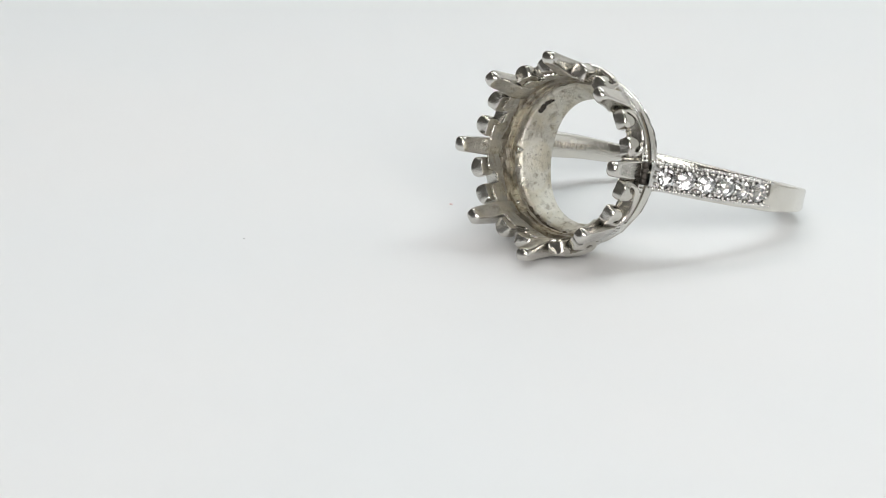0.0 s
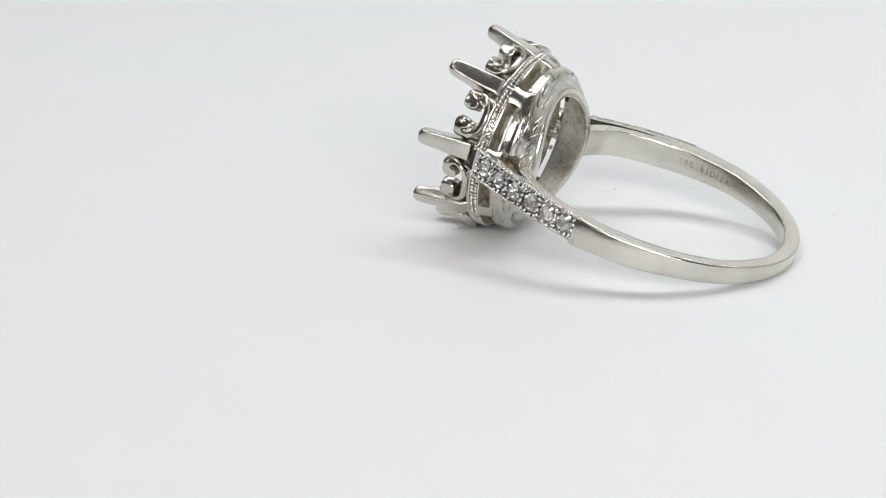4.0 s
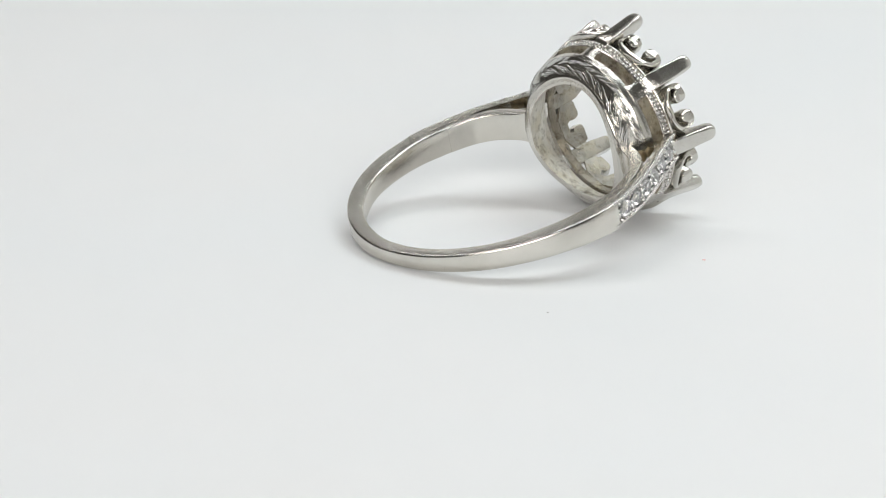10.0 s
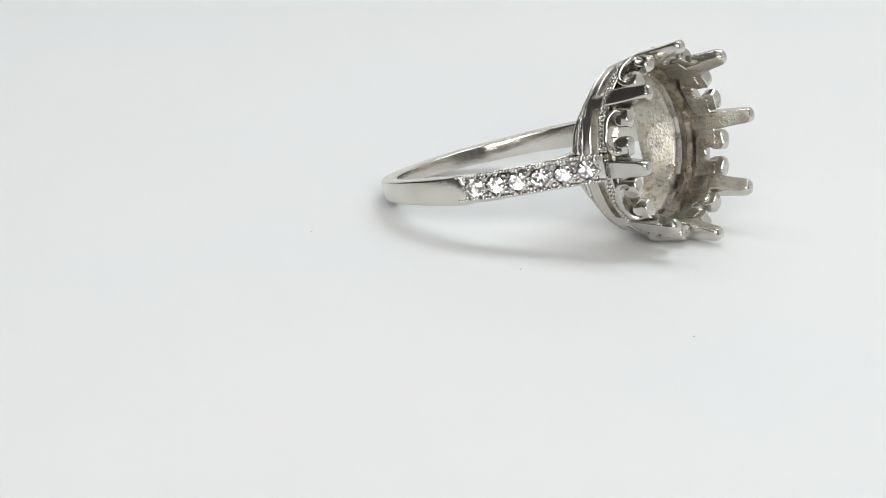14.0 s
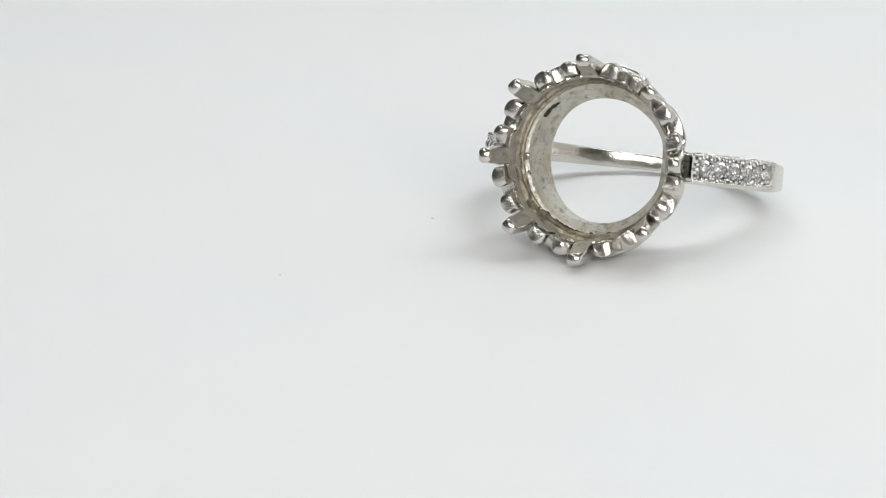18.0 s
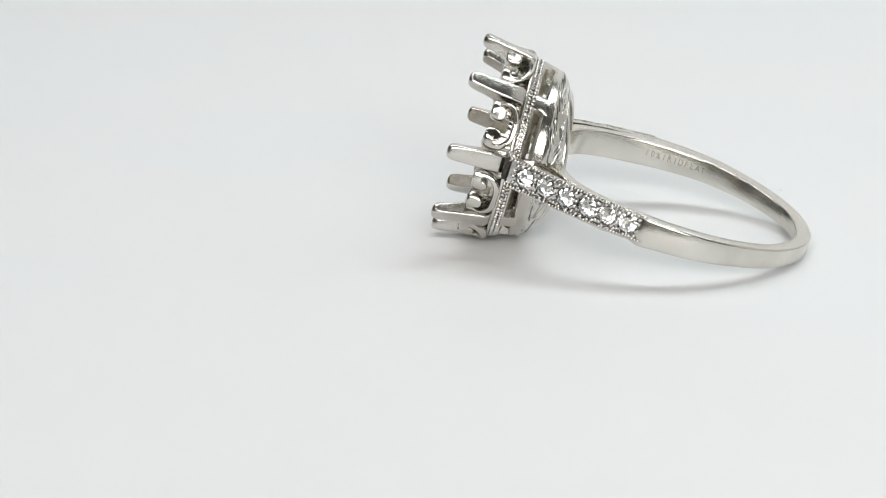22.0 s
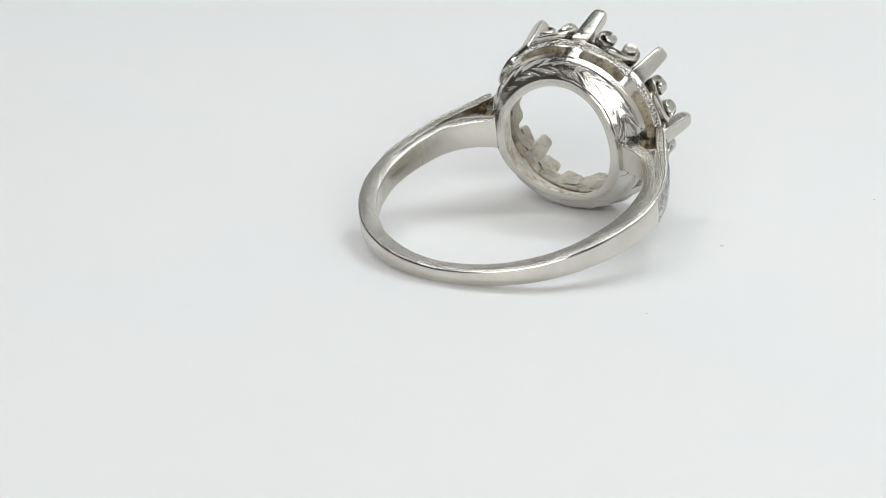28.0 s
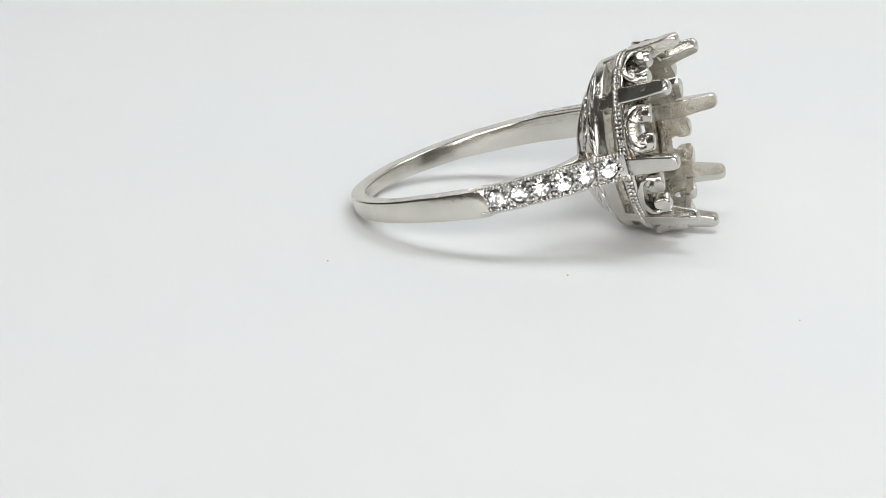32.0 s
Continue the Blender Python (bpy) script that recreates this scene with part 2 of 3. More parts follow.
FORK_IN = [(4.3, -6.42), (5.0, -6.78), (5.9, -7.2), (6.6, -7.75), (7.14, -8.4)]
FORK_OUT = [(4.3, -5.95), (5.4, -6.08), (6.4, -6.5), (7.05, -7.05), (7.55, -7.75)]
for degree, reach in ((61.5, 9.1), (66, 9.04), (70.5, 9.02)):
    for line, r in ((FORK_IN, inner(degree) - 0.012), (FORK_OUT, reach)):
        line.append((r * math.sin(radians(degree)), HUB + r * math.cos(radians(degree))))


def curve_at(line, f):
    """A smooth curve through the points of line, at f in steps."""
    k = min(int(f), len(line) - 2)
    p, q, r, w = [Vector(line[min(max(i, 0), len(line) - 1)]) for i in (k - 1, k, k + 1, k + 2)]
    f -= k
    return q + ((r - p) * f + (2 * p - 5 * q + 4 * r - w) * f * f + (3 * q - p - 3 * r + w) * f ** 3) * 0.5


def strut(side):
    sections = []
    last = len(FORK_IN) - 1
    for k in range(43):
        f = k / 42 * last
        b, a = curve_at(FORK_OUT, f), curve_at(FORK_IN, f)
        half = 0.8 + 0.14 * max(0.0, 1 - f / 1.2) ** 2 - 0.07 * f / last
        loop = []
        for x, y in rounded(0, 1, -half, half, 0.09):
            v, u = a + (b - a) * x
            loop.append((u, side * v + HUB_V, y * (1 + 0.07 * x * f / last) * (1 + deeper(side, 66) if y < 0 else 1) + middle(side, u) + 0.08 * (1 - f / last)))
        sections.append(loop)
    return mesh_of("shoulder_strut", skin(sections), POLISHED, 40)


def strip_frame(side, s):
    p, d, n = strip_point(s)
    p = p + n * bulge(side, math.degrees(math.atan2(p.y, p.x - HUB))) * min(max((0.9 - s) / 0.5, 0), 1)
    return Vector((p.x, side * p.y + HUB_V, middle(side, p.x))), Vector((d.x, side * d.y, 0)), Vector((n.x, side * n.y, 0))


def strip_half(side, s):
    """Half the strip's width; one shoulder widens towards the head."""
    return 0.82 + (0.08 if side > 0 else 0.06) * min(s * 2, 1)


def setting(side):
    """A shallow channel with raised rims, in which the stones sit."""
    sections = []
    for k in range(41):
        p, d, n = strip_frame(side, k / 40)
        half = strip_half(side, k / 40) + 0.01 * math.sin(k * 0.9)
        if k == 40:
            half *= 0.8
        rim, floor = 0.0, -0.45
        ridge = -0.02 if k < 3 else floor
        if k < 3:
            floor = (-0.01, -0.015, -0.06)[k]
        prof = [(-0.49, -half + 0.05), (-0.08, -half), (rim - 0.03, -half + 0.02), (rim, -half + 0.06), (rim, -half + 0.12), (floor, -half + 0.17), (ridge, 0),
                (floor, half - 0.17), (rim, half - 0.12), (rim, half - 0.06), (rim - 0.03, half - 0.02), (-0.08, half), (-0.49, half - 0.05)]
        notch = 0.32 * max(0.0, 1 - k / 5)
        sections.append([p + n * a + d.normalized() * notch * (1 - abs(b) / half) + Vector((0, 0, b)) for a, b in prof])
    return mesh_of("diamond_setting", skin(sections), GRAIN, 35)


def ball(bm, centre, radius, rings=4, around=7, long=1.0):
    """A small bead, in millimetres."""
    top, bottom = bm.verts.new((centre + Vector((0, 0, radius))) * MM), bm.verts.new((centre - Vector((0, 0, radius))) * MM)
    rows = []
    for i in range(1, rings):
        f = math.pi * i / rings
        rows.append([bm.verts.new((centre + radius * Vector((math.sin(f) * math.cos(2 * math.pi * k / around) * long, math.sin(f) * math.sin(2 * math.pi * k / around), math.cos(f)))) * MM)
                     for k in range(around)])
    for k in range(around):
        j = (k + 1) % around
        bm.faces.new((top, rows[0][k], rows[0][j]))
        bm.faces.new((bottom, rows[-1][j], rows[-1][k]))
        for a, b in zip(rows, rows[1:]):
            bm.faces.new((a[k], b[k], b[j], a[j]))


def stone_mesh():
    """A small old single-cut stone of one millimetre, its girdle in the xy plane."""
    bm = bmesh.new()
    def ring(r, z, n, off=0.0):
        return [bm.verts.new(Vector((r * math.cos(2 * math.pi * (k + off) / n), r * math.sin(2 * math.pi * (k + off) / n), z)) * MM) for k in range(n)]
    table, girdle, under = ring(0.27, 0.17, 8), ring(0.5, 0.02, 16), ring(0.5, -0.015, 16)
    tip = bm.verts.new(Vector((0.01, -0.015, -0.43)) * MM)
    bm.faces.new(table)
    for k in range(8):
        j = (k + 1) % 8
        bm.faces.new((table[k], girdle[2 * k], girdle[2 * k + 1]))
        bm.faces.new((table[k], girdle[2 * k + 1], table[j]))
        bm.faces.new((table[j], girdle[2 * k + 1], girdle[(2 * k + 2) % 16]))
        bm.faces.new((tip, under[2 * k + 1], under[2 * k]))
        bm.faces.new((tip, under[(2 * k + 2) % 16], under[2 * k + 1]))
    for k in range(16):
        j = (k + 1) % 16
        bm.faces.new((girdle[k], under[k], under[j], girdle[j]))
    bmesh.ops.recalc_face_normals(bm, faces=bm.faces)
    me = bpy.data.meshes.new("diamond")
    bm.to_mesh(me)
    bm.free()
    me.materials.append(DIAMOND)
    return me


STONE = stone_mesh()
random.seed(5)
for side in (1, -1):
    part("shoulder_strut", brush_sides(strut(side)), RING, "polished lower fork of the shoulder")
    bed = part("diamond_setting", brush_sides(setting(side)), RING, "milgrained shoulder set with six small diamonds")
    rims = bmesh.new()
    for edge in (-1, 1):
        for k in range(46):
            p, d, n = strip_frame(side, 0.01 + 0.975 * k / 45)
            ball(rims, p + n * 0.02 + Vector((0, 0, edge * (strip_half(side, 0.01 + 0.975 * k / 45) - 0.075))), random.uniform(0.105, 0.145))
    tagged(part("milgrain_edge", mesh_of("milgrain_edge", rims, GRAIN, 60), bed, "two rows of tiny metal beads"), kind="stuff")
    grains = bmesh.new()
    for k in range(6):
        s = 0.13 + 0.148 * k
        low, high = (s - 0.074 if k else 0.03), (s + 0.074 if k < 5 else 0.985)
        ring, edge, wall = [], [], []
        for i in range(24):
            a = 2 * math.pi * i / 24
            for row, dip, far in ((wall, -0.42, 0.0), (ring, -0.1, 0.0), (edge, -0.13, 1.0)):
                along, across = math.cos(a), math.sin(a)
                p, d, n = strip_frame(side, s)
                length = d.length * 9.0
                if far:
                    grow = 1 / max(abs(along), abs(across))
                    at = s + (high - s if along > 0 else s - low) * along * grow
                    w = (strip_half(side, s) - 0.14) * across * grow
                else:
                    at, w = s + along * 0.59 / length, across * 0.59
                p, d, n = strip_frame(side, at)
                row.append(grains.verts.new((p + n * dip + Vector((0, 0, w))) * MM))
        for i in range(24):
            j = (i + 1) % 24
            grains.faces.new((ring[i], ring[j], edge[j], edge[i]))
            grains.faces.new((wall[i], wall[j], ring[j], ring[i]))
        for turned in range(12):
            a = math.pi * (turned + 0.5) / 6 + random.uniform(-0.12, 0.12)
            reach = 0.66 + (0.14 if turned % 3 == 1 else 0.04)
            at, w = s + math.cos(a) * reach / 9.0, math.sin(a) * reach
            if abs(w) < strip_half(side, s) - 0.12 and 0.02 < at < 0.985:
                p, d, n = strip_frame(side, at)
                ball(grains, p + n * 0.02 + Vector((0, 0, w)), random.uniform(0.1, 0.16), 5, 8)
    tagged(part("bead_grain", mesh_of("bead_grain", grains, GRAIN, 60), bed, "small raised beads that hold the stones"), kind="stuff")
    for k in range(6):
        p, d, n = strip_frame(side, 0.13 + 0.148 * k)
        x = d.normalized()
        y = n.cross(x)
        m = Matrix((x, y, n)).transposed().to_4x4()
        m.translation = (p + n * 0.0) * MM
        part("diamond", STONE, bed, at=m @ pose(random.uniform(-.03, .03) * MM, 0, 0, random.uniform(-3, 3), random.uniform(-3, 3), random.uniform(0, 45)) @ Matrix.Scale(random.uniform(1.18, 1.3), 4))

# ---- the head ----
FIRST = 93.33
# The head was soldered on a little askew.
HEAD_SET = Matrix.Translation((0, 0, -0.11 * MM)) @ Matrix.Rotation(0.02, 4, "Y")


def head_point(angle, r, u):
    a = radians(angle)
    return Vector((u, r * math.cos(a), r * math.sin(a)))


def lean(bm):
    """The collar's lower rim is hollowed for the finger, and opens a little wider on one side."""
    for v in bm.verts:
        g = min(max((-4.95 - v.co.x / MM) / 1.68, 0), 1)
        r = math.hypot(v.co.y, v.co.z) / MM
        high = v.co.z / MM / r
        v.co.x += g * (0.88 * high * high - 0.15) * MM
        v.co.yz *= 1 + (0.33 if r < 4.48 - 0.45 * g else 0.1) * g * high * high * (0.58 - 0.42 * high) / r
    return bm


collar = [(-6.58, 3.74), (-6.63, 3.8), (-6.63, 4.24), (-6.58, 4.32), (-6.42, 4.4), (-6.36, 4.39), (-6.08, 4.66), (-5.76, 4.98), (-5.45, 5.19), (-5.36, 5.3), (-5.16, 5.38), (-5.1, 5.35), (-4.85, 5.4),
          (-4.6, 5.43), (-4.54, 5.39), (-4.54, 4.74), (-4.58, 4.6), (-4.7, 4.5), (-5.1, 4.36), (-5.7, 4.02), (-6.3, 3.77)]


def pressed(bm):
    """Solder under one shoulder narrows the hole on that side."""
    for v in bm.verts:
        if v.co.x < -5.6 * MM and math.hypot(v.co.y, v.co.z) < 4.2 * MM and v.co.y > 3.64 * MM:
            v.co.y -= (v.co.y - 3.64 * MM) * 0.7 * min(max((2.5 - v.co.z / MM) / 0.7, 0), 1)
    return bm


def rippled(bm):
    """Cut and worn hollows between the engraved leaves."""
    for v in bm.verts:
        u, r = v.co.x / MM, math.hypot(v.co.y, v.co.z) / MM
        if -6.3 < u < -5.2 and r > 4.5:
            a = math.atan2(v.co.z, v.co.y)
            v.co.yz *= 1 + 0.05 * noise.noise(Vector((14 * math.cos(a), 14 * math.sin(a), 2.2 * u))) / r
    return bm


COLLAR = part("base_collar", mesh_of("base_collar", pressed(lean(rippled(lathe(collar)))), SATIN, 40), RING, "flared collar engraved with leaves, worn inside", HEAD_SET)
COLLAR.data.materials.append(WORN)
COLLAR.data.materials.append(BRUSHED)
for f in COLLAR.data.polygons:
    c = f.center
    if f.normal.x < -0.85:
        f.material_index = 2
    elif f.normal.x > 0.8 or (math.hypot(c.y, c.z) < 4.75 * MM and f.normal.y * c.y + f.normal.z * c.z < 0):
        f.material_index = 1

rail = [(-4.2, 4.8), (-4.0, 4.98), (-3.92, 5.56), (-3.88, 5.64), (-3.8, 5.67), (-3.74, 5.61), (-3.36, 5.66), (-3.3, 5.76), (-3.22, 5.8), (-3.13, 5.78), (-3.1, 5.72),
        (-3.1, 5.36), (-3.42, 5.34), (-3.5, 5.2), (-3.46, 4.94), (-3.5, 4.86), (-3.78, 4.8), (-3.8, 4.7), (-4.14, 4.7)]


def pitted(bm, reach, amount):
    """Uneven casting on the inner side."""
    rnd = random.Random(77)
    for v in bm.verts:
        r = math.hypot(v.co.y, v.co.z)
        if r < reach * MM:
            v.co = Vector((v.co.x + rnd.uniform(-amount, amount) * MM, v.co.y, v.co.z))
            v.co.yz *= 1 + rnd.uniform(-amount, amount) * MM / r
    return bm


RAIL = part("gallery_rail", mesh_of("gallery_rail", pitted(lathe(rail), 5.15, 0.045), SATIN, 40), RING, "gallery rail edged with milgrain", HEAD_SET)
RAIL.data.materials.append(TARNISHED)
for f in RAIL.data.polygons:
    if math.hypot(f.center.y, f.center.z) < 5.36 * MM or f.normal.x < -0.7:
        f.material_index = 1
beads = bmesh.new()
for k in range(128):
    for shift, r, u in ((0.0, 5.665, -3.68), (0.12, 5.71, -3.42)):
        ball(beads, head_point((k + shift) * 360 / 128 + random.uniform(-0.3, 0.3), r, u + random.uniform(-0.015, 0.015)), random.uniform(0.1, 0.135), long=random.uniform(1.1, 1.5))
tagged(part("milgrain_edge", mesh_of("milgrain_edge", beads, GRAIN, 60), RAIL, "two rows of tiny metal beads"), kind="stuff")

post = bmesh.new()
skin([[head_point(90 + b / r * 57.3, r, u) for r, b in ((4.8, -w), (5.4 + d, -w), (5.5 + d, -w * 0.5), (5.5 + d, w * 0.5), (5.4 + d, w), (4.8, w))]
      for u, w, d in ((-4.75, 0.7, 0.0), (-4.5, 0.56, 0.05), (-4.25, 0.52, 0.12), (-4.0, 0.56, 0.18), (-3.8, 0.66, 0.22))], post)
POST = mesh_of("gallery_post", post, SATIN, 40)

prong = bmesh.new()
loops = []
for u, low, high, half, turned in ((-4.0, 5.1, 5.56, 0.57, 0.13), (-3.4, 5.08, 5.62, 0.57, 0.13), (-3.2, 5.07, 5.84, 0.57, 0.13), (-3.06, 5.06, 5.97, 0.57, 0.13), (-2.2, 5.06, 6.1, 0.56, 0.13), (-1.6, 5.14, 6.2, 0.54, 0.13), (-1.2, 5.32, 6.26, 0.52, 0.14),
                                   (-0.7, 5.5, 6.37, 0.5, 0.16), (-0.28, 5.61, 6.45, 0.5, 0.2), (-0.04, 5.65, 6.49, 0.48, 0.26), (0.1, 5.68, 6.48, 0.45, 0.3), (0.2, 5.75, 6.42, 0.38, 0.3),
                                   (0.26, 5.86, 6.32, 0.26, 0.22), (0.285, 6.0, 6.18, 0.11, 0.08)):
    loops.append([(u, b, a) for a, b in rounded(low, high, -half, half, turned, 4)])
skin(loops, prong)
PRONG = mesh_of("prong", prong, FILED, 45)

CURL = [(0.3, -3.2), (0.66, -3.12), (0.98, -2.96), (1.26, -2.7), (1.44, -2.38), (1.5, -2.05), (1.48, -1.72), (1.44, -1.54), (1.32, -1.45), (1.05, -1.42), (0.72, -1.4), (0.46, -1.43), (0.32, -1.52), (0.27, -1.7), (0.27, -1.92), (0.32, -2.16),
        (0.47, -2.33), (0.73, -2.34), (0.92, -2.2), (0.97, -2.03), (1.04, -1.92), (1.12, -1.96), (1.18, -2.12), (1.15, -2.34), (1.0, -2.58), (0.7, -2.76), (0.3, -2.84)]


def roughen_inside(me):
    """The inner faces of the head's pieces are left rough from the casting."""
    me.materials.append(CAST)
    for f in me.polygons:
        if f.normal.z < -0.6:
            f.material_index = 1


def scroll(seed):
    """A C-shaped scroll with two curled ends, bent round the head, its middle at the top."""
    line = [Vector(p) for p in CURL] + [Vector((-a, b)) for a, b in reversed(CURL)]
    n = len(line)
    fine = []
    for k in range(n):
        p, q, r, w = line[k - 1], line[k], line[(k + 1) % n], line[(k + 2) % n]
        for f in (0.0, 0.5):
            fine.append(q + ((r - p) * f + (2 * p - 5 * q + 4 * r - w) * f * f + (3 * q - p - 3 * r + w) * f ** 3) * 0.5)
    n = len(fine)
    rim = []
    for k in range(n):
        d = (fine[(k + 1) % n] - fine[k - 1]).normalized()
        rim.append(Vector((-d.y, d.x)))
    loops = []
    for r, inset in ((5.08, 0.05), (5.12, 0.0), (5.5, -0.03), (5.98, -0.025), (6.06, -0.005), (6.12, 0.035), (6.15, 0.09)):
        loops.append([(*(p + m * inset), r) for p, m in zip(fine, rim)])
    bm = skin(loops)
    bm.normal_update()
    bmesh.ops.triangulate(bm, faces=[f for f in bm.faces if len(f.verts) > 4])
    for v in bm.verts:
        a, u, r = v.co / MM
        if r < 5.3:
            r += 0.18 * min(max((u + 2.4) / 0.5, 0), 1)
        r -= max(r - 5.6, 0) / 0.39 * 0.2 * ((abs(a) - 0.85) / 0.65) ** 2 * min(max((u + 2.9) / 0.8, 0), 1)
        uneven = noise.noise(Vector((a * 1.6, u * 1.6, r * 2.2)) + Vector((7 + 5 * seed, 3, 1)))
        v.co = head_point(90 + (a + 0.06 * uneven) / 5.6 * 57.3, r, u + 0.1 * uneven) * MM
    # the seat cut flush behind the curls, open at its lower corners and slit in the middle
    loops = []
    slit, wide = 0.12 * math.sin(seed * 2.1), 0.3 + 0.1 * math.sin(seed * 1.3)
    for k in range(-16, 17):
        a = k * 0.096
        low = -3.3 + 0.5 * max(0.0, abs(a) - 0.7)
        top = -1.86 - 0.76 * (1 - min(max((abs(a - slit) - wide) / 0.15, 0), 1)) + 0.06 * math.sin(k * 2.3 + seed) + 0.04 * math.sin(k * 4.1 + 2 * seed)
        loops.append([head_point(90 + a / 5.05 * 57.3, r + 0.015 * math.sin(k * 1.7 + r * 9), u) for r, u in ((5.06, low), (5.22, low), (5.22, top - 0.04), (5.18, top), (5.1, top), (5.06, top - 0.04))])
    skin(loops, bm)
    me = mesh_of("scroll", bm, HAMMERED, 24)
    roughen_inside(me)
    me.materials.append(FILED)
    for f in me.polygons:
        if f.normal.x > 0.6:
            f.material_index = 2
    return me


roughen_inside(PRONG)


def leaves(seed, middle_angle):
    """A laurel spray cut on the collar between two posts: a stem along the round, with leaves on both sides."""
    rnd = random.Random(seed)
    bm = bmesh.new()
    slope = [(-6.4, 4.35), (-6.08, 4.66), (-5.76, 4.98), (-5.45, 5.19), (-5.36, 5.3), (-5.1, 5.36)]

    def blade(a0, u0, a1, u1, width, height):
        loops = []
        for i in range(8):
            f = i / 7
            u = u0 + (u1 - u0) * f
            r = lerp(slope, u)
            w = 0.012 + width * math.sin(math.pi * f) ** 0.8
            a = middle_angle + a0 + (a1 - a0) * f
            h = 0.012 + height * math.sin(math.pi * min(f * 1.15, 1))
            slant = (a1 - a0) * r / 57.3
            long = math.hypot(slant, u1 - u0)
            du, da = -w * slant / long, w * (u1 - u0) / long / r * 57.3
            loops.append([head_point(a + da * x, lerp(slope, u + du * x) + h * z - (0.06 if z == 0 else 0), u + du * x) for x, z in ((-1, 0), (-0.75, 0.5), (0, 1), (0.2, 0.45), (0.75, 0.5), (1, 0))])
        skin(loops, bm)

    for k in range(16):
        a = -23 + 2.4 * k + rnd.uniform(-1.5, 1.5)
        for u0, u1 in ((-5.85, rnd.uniform(-6.38, -6.1)), (-5.6, rnd.uniform(-5.5, -5.14))):
            blade(a, u0 + rnd.uniform(-0.14, 0.14), a + rnd.uniform(8, 18), u1, rnd.uniform(0.018, 0.055), rnd.uniform(0.05, 0.11))
    return mesh_of("leaf_engraving", lean(bm), GRAIN, 22)


for k in range(8):
    spin = radians(FIRST - 45 * k - 90)
    about = Matrix.Rotation(spin, 4, "X")
    across = math.cos(radians(FIRST - 45 * k))
    part("prong", PRONG, RING, at=HEAD_SET @ Matrix.Translation((0.3 * across * MM, 0, 0)) @ about)
    part("gallery_post", POST, RING, at=HEAD_SET @ about)
    half = Matrix.Rotation(spin - radians(22.5), 4, "X")
    part("scroll", scroll(k), RING, at=HEAD_SET @ half)
    part("leaf_engraving", leaves(k, FIRST - 45 * k - 22.5), COLLAR)


def lump(bm, centre, size, seed):
    """An uneven blob of run solder, size in millimetres along u, v and w."""
    made = bmesh.ops.create_icosphere(bm, subdivisions=3, radius=1)["verts"]
    for v in made:
        grown = 1 + 0.28 * noise.noise(v.co * 1.9 + Vector((seed, 0, 0))) + 0.14 * noise.noise(v.co * 4.5 + Vector((0, seed, 0)))
        v.co = (Vector(centre) + Vector([v.co[i] * size[i] * grown for i in range(3)])) * MM


for side in (1, -1):
    # Near-black lumps fill the gap at one side, brown solder at the other.
    seam = bmesh.new()
    for k in range(4):
        lump(seam, (-3.26 + 0.05 * (k % 2), side * (5.72 + 0.04 * (k % 2)) + HUB_V, -0.5 + 0.33 * k + middle(side, -3.2)), (0.22, 0.24, 0.24), 11 * side + k)
    part("strip_seam", mesh_of("strip_seam", seam, BLACK_METAL if side > 0 else BROWN, 60), RING, "dark lumpy seam between strip and prong" if side > 0 else "brownish solder seam")
    fillet = bmesh.new()
    for k in range(3):
        lump(fillet, (-5.5 + 0.5 * k, side * (5.32 + 0.19 * k) + HUB_V, middle(side, -5) + 0.12 * (k % 2)), (0.36, 0.3, 0.42 - 0.06 * k), 30 + 7 * side + k)
    part("solder_fillet", mesh_of("solder_fillet", fillet, BROWN, 60), RING, "brownish lump of old solder")


for place, size in (((-4.3, -4.5, -0.32), 0.26), ((-5.9, -3.75, 2.45), 0.2), ((-3.2, -3.05, -3.5), 0.17), ((-4.5, -4.35, -1.35), 0.15)):
    bead = bmesh.new()
    rnd = random.Random(int(size * 100))
    for k in range(4):
        ball(bead, Vector(place) + Vector([rnd.uniform(-0.4, 0.4) * size for _ in range(3)]), size * rnd.uniform(0.55, 0.85), 5, 9)
    part("solder_bead", mesh_of("solder_bead", bead, SATIN, 60), RING, "small bright lump of solder inside")
crust = bmesh.new()
rnd = random.Random(9)
for k in range(18):
    ball(crust, head_point(134 + 0.9 * k + rnd.uniform(-1, 1), 4.5 + rnd.uniform(-0.02, 0.1), -4.72 - 0.012 * abs(k - 9) + rnd.uniform(-0.12, 0.12)), rnd.uniform(0.09, 0.2), 5, 8)
part("crust_and_slot_shade", mesh_of("crust_and_slot_shade", crust, BLACK_METAL, 60), RING, "black crust of burnt flux inside")
# Dark lumps laid in the lower slot stand in for its deep shade.
crust = bmesh.new()
for k in range(64):
    ball(crust, head_point(230 + 0.95 * k + rnd.uniform(-1, 1), 4.85 + rnd.uniform(-0.08, 0.1), -4.38 + rnd.uniform(-0.16, 0.14)), rnd.uniform(0.08, 0.2), 5, 8)
part("crust_and_slot_shade", mesh_of("crust_and_slot_shade", crust, SLOT_SHADE, 60), RING, "dark brown lumps as painted shade between collar and rail")


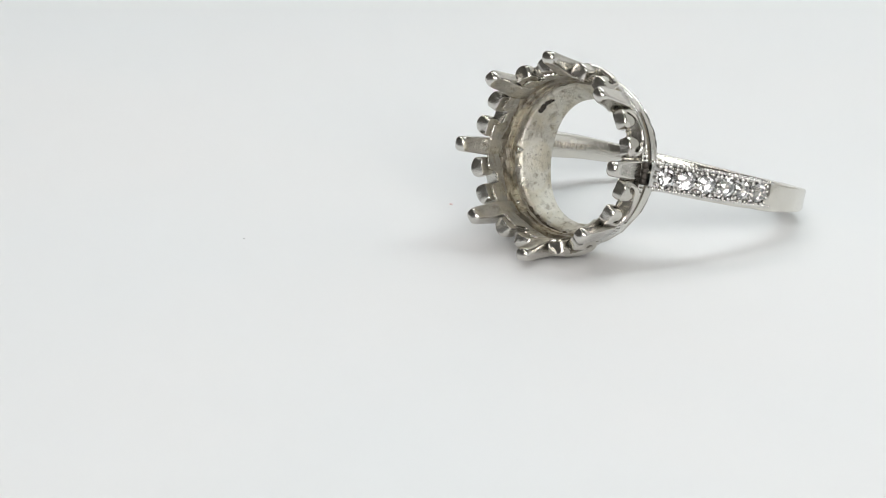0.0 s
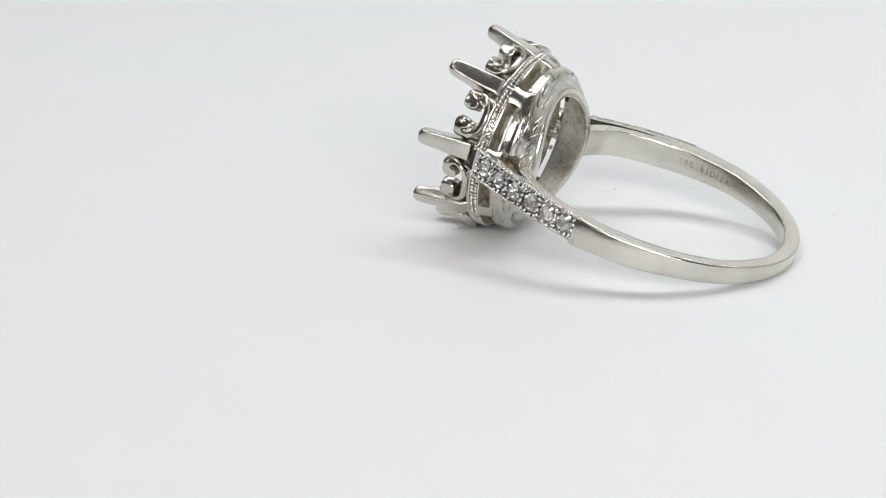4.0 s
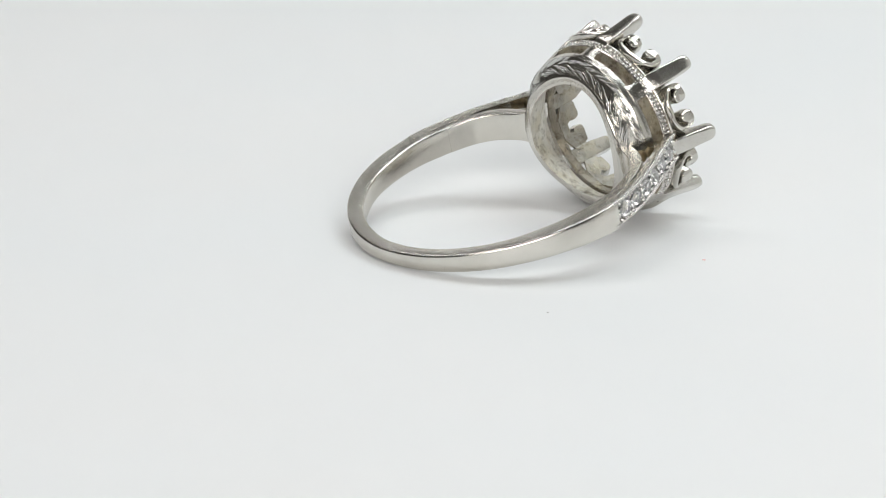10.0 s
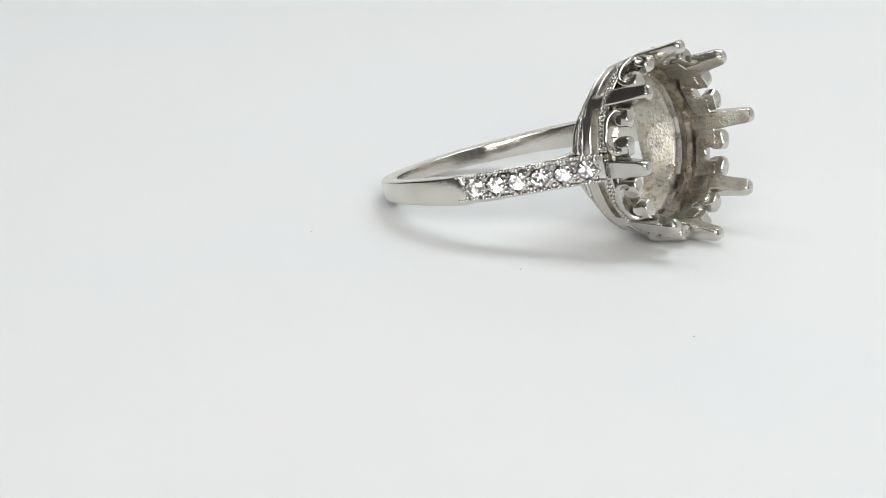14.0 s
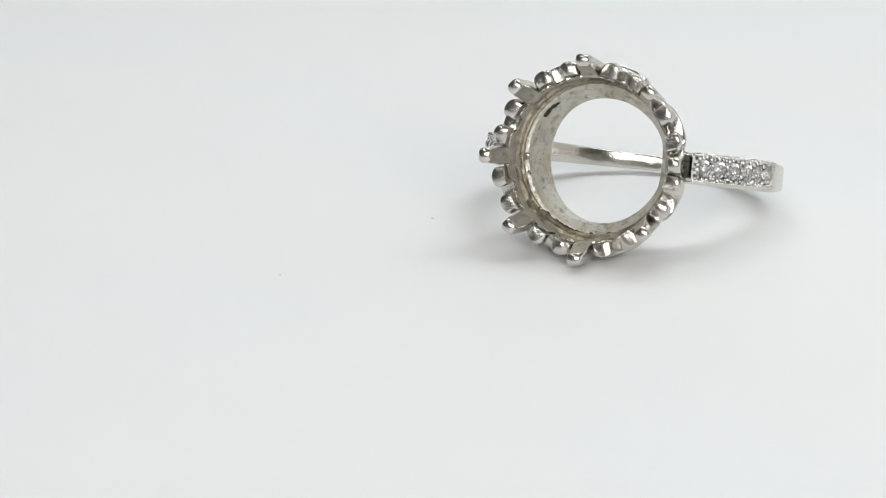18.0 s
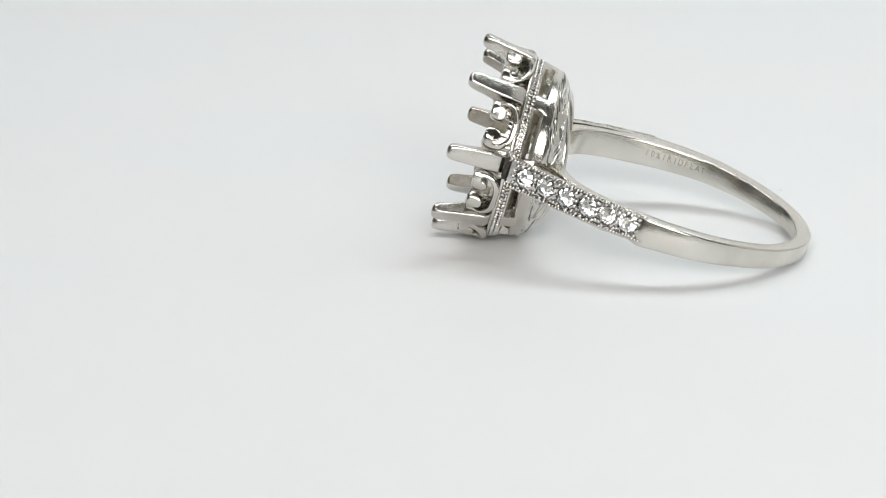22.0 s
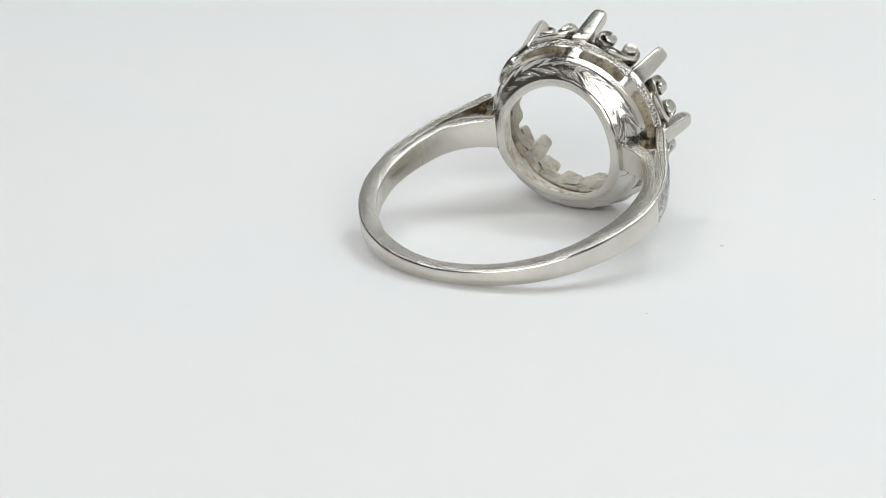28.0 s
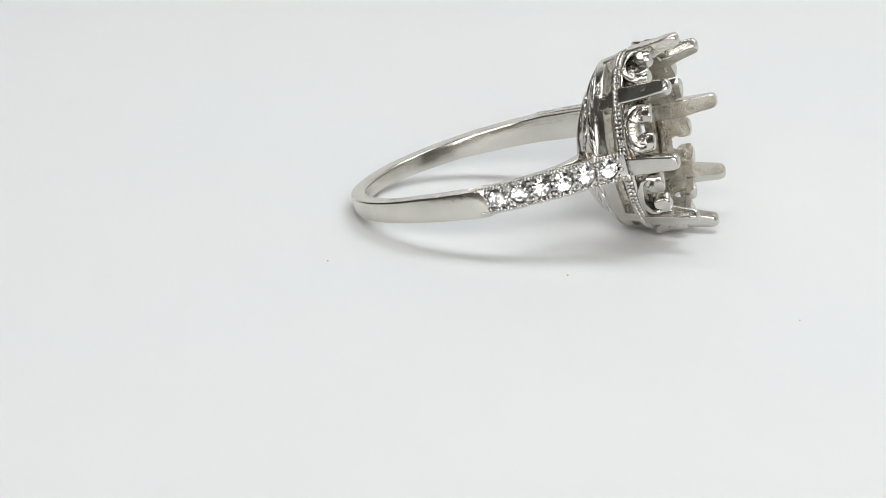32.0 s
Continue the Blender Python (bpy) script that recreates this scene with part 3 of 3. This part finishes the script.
def hallmark():
    """The stamp on the inside of the band, letter by letter round the hoop."""
    bm = bmesh.new()
    for k, letter in enumerate("10%IRIDPLAT"):
        curve = bpy.data.curves.new("letter", "FONT")
        curve.body, curve.size, curve.align_x, curve.resolution_u = letter, 0.6, "CENTER", 3
        temp = new("letter", curve)
        flat = temp.evaluated_get(bpy.context.evaluated_depsgraph_get()).to_mesh()
        first = len(bm.verts)
        bm.from_mesh(flat)
        bm.verts.ensure_lookup_table()
        for v in bm.verts[first:]:
            angle = -(83.5 + 2.65 * k + math.degrees(v.co.x * 0.82 / 8.3))
            u, w = hoop(angle, inner(angle) + wave(angle + 360) - 0.022)
            v.co = Vector((u, w, v.co.y - 0.25)) * MM
        bpy.data.objects.remove(temp)
        bpy.data.curves.remove(curve)
    return mesh_of("hallmark", bm, CAST, 60)


part("hallmark", hallmark(), SHANK, "small worn stamped hallmark letters")


# ---- dust on the platter ----
def speck(name, material, size, seed):
    rnd = random.Random(seed)
    bm = bmesh.new()
    bmesh.ops.create_icosphere(bm, subdivisions=2, radius=1)
    for v in bm.verts:
        v.co *= rnd.uniform(0.75, 1.2)
        v.co = Vector((v.co.x * size[0], v.co.y * size[1], max(v.co.z, -0.5) * size[2] + 0.5 * size[2])) * MM
    return new(name, mesh_of(name, bm, material, 60))


SPECKS = []
for name, material, size, place, label in (("dust_speck", DUST, (0.06, 0.05, 0.03), (-21.1, -4.6), "tiny grey dust speck on the white platter"),
                                           ("dust_speck", DUST, (0.06, 0.055, 0.03), (-0.8, 17.2), "tiny grey dust speck on the white platter"),
                                           ("lint_fleck", LINT, (0.12, 0.06, 0.04), (-8.5, 4.5), "tiny pinkish lint fleck on the white platter")):
    ob = speck(name, material, size, len(SPECKS) + 3)
    tagged(ob, label, "dust")
    SPECKS.append((ob, Matrix.Translation((place[0] * MM, place[1] * MM, 0))))


def motions():
    """The platter turns, and all that lies on it goes round with it."""
    times = [0.5 * k for k in range(int(SECONDS * 2) + 1)]
    for ob, rest in [(PLATTER, Matrix()), (RING, RING_POSE)] + SPECKS:
        walk(ob, [(t, turn(t) @ rest) for t in times])


motions()
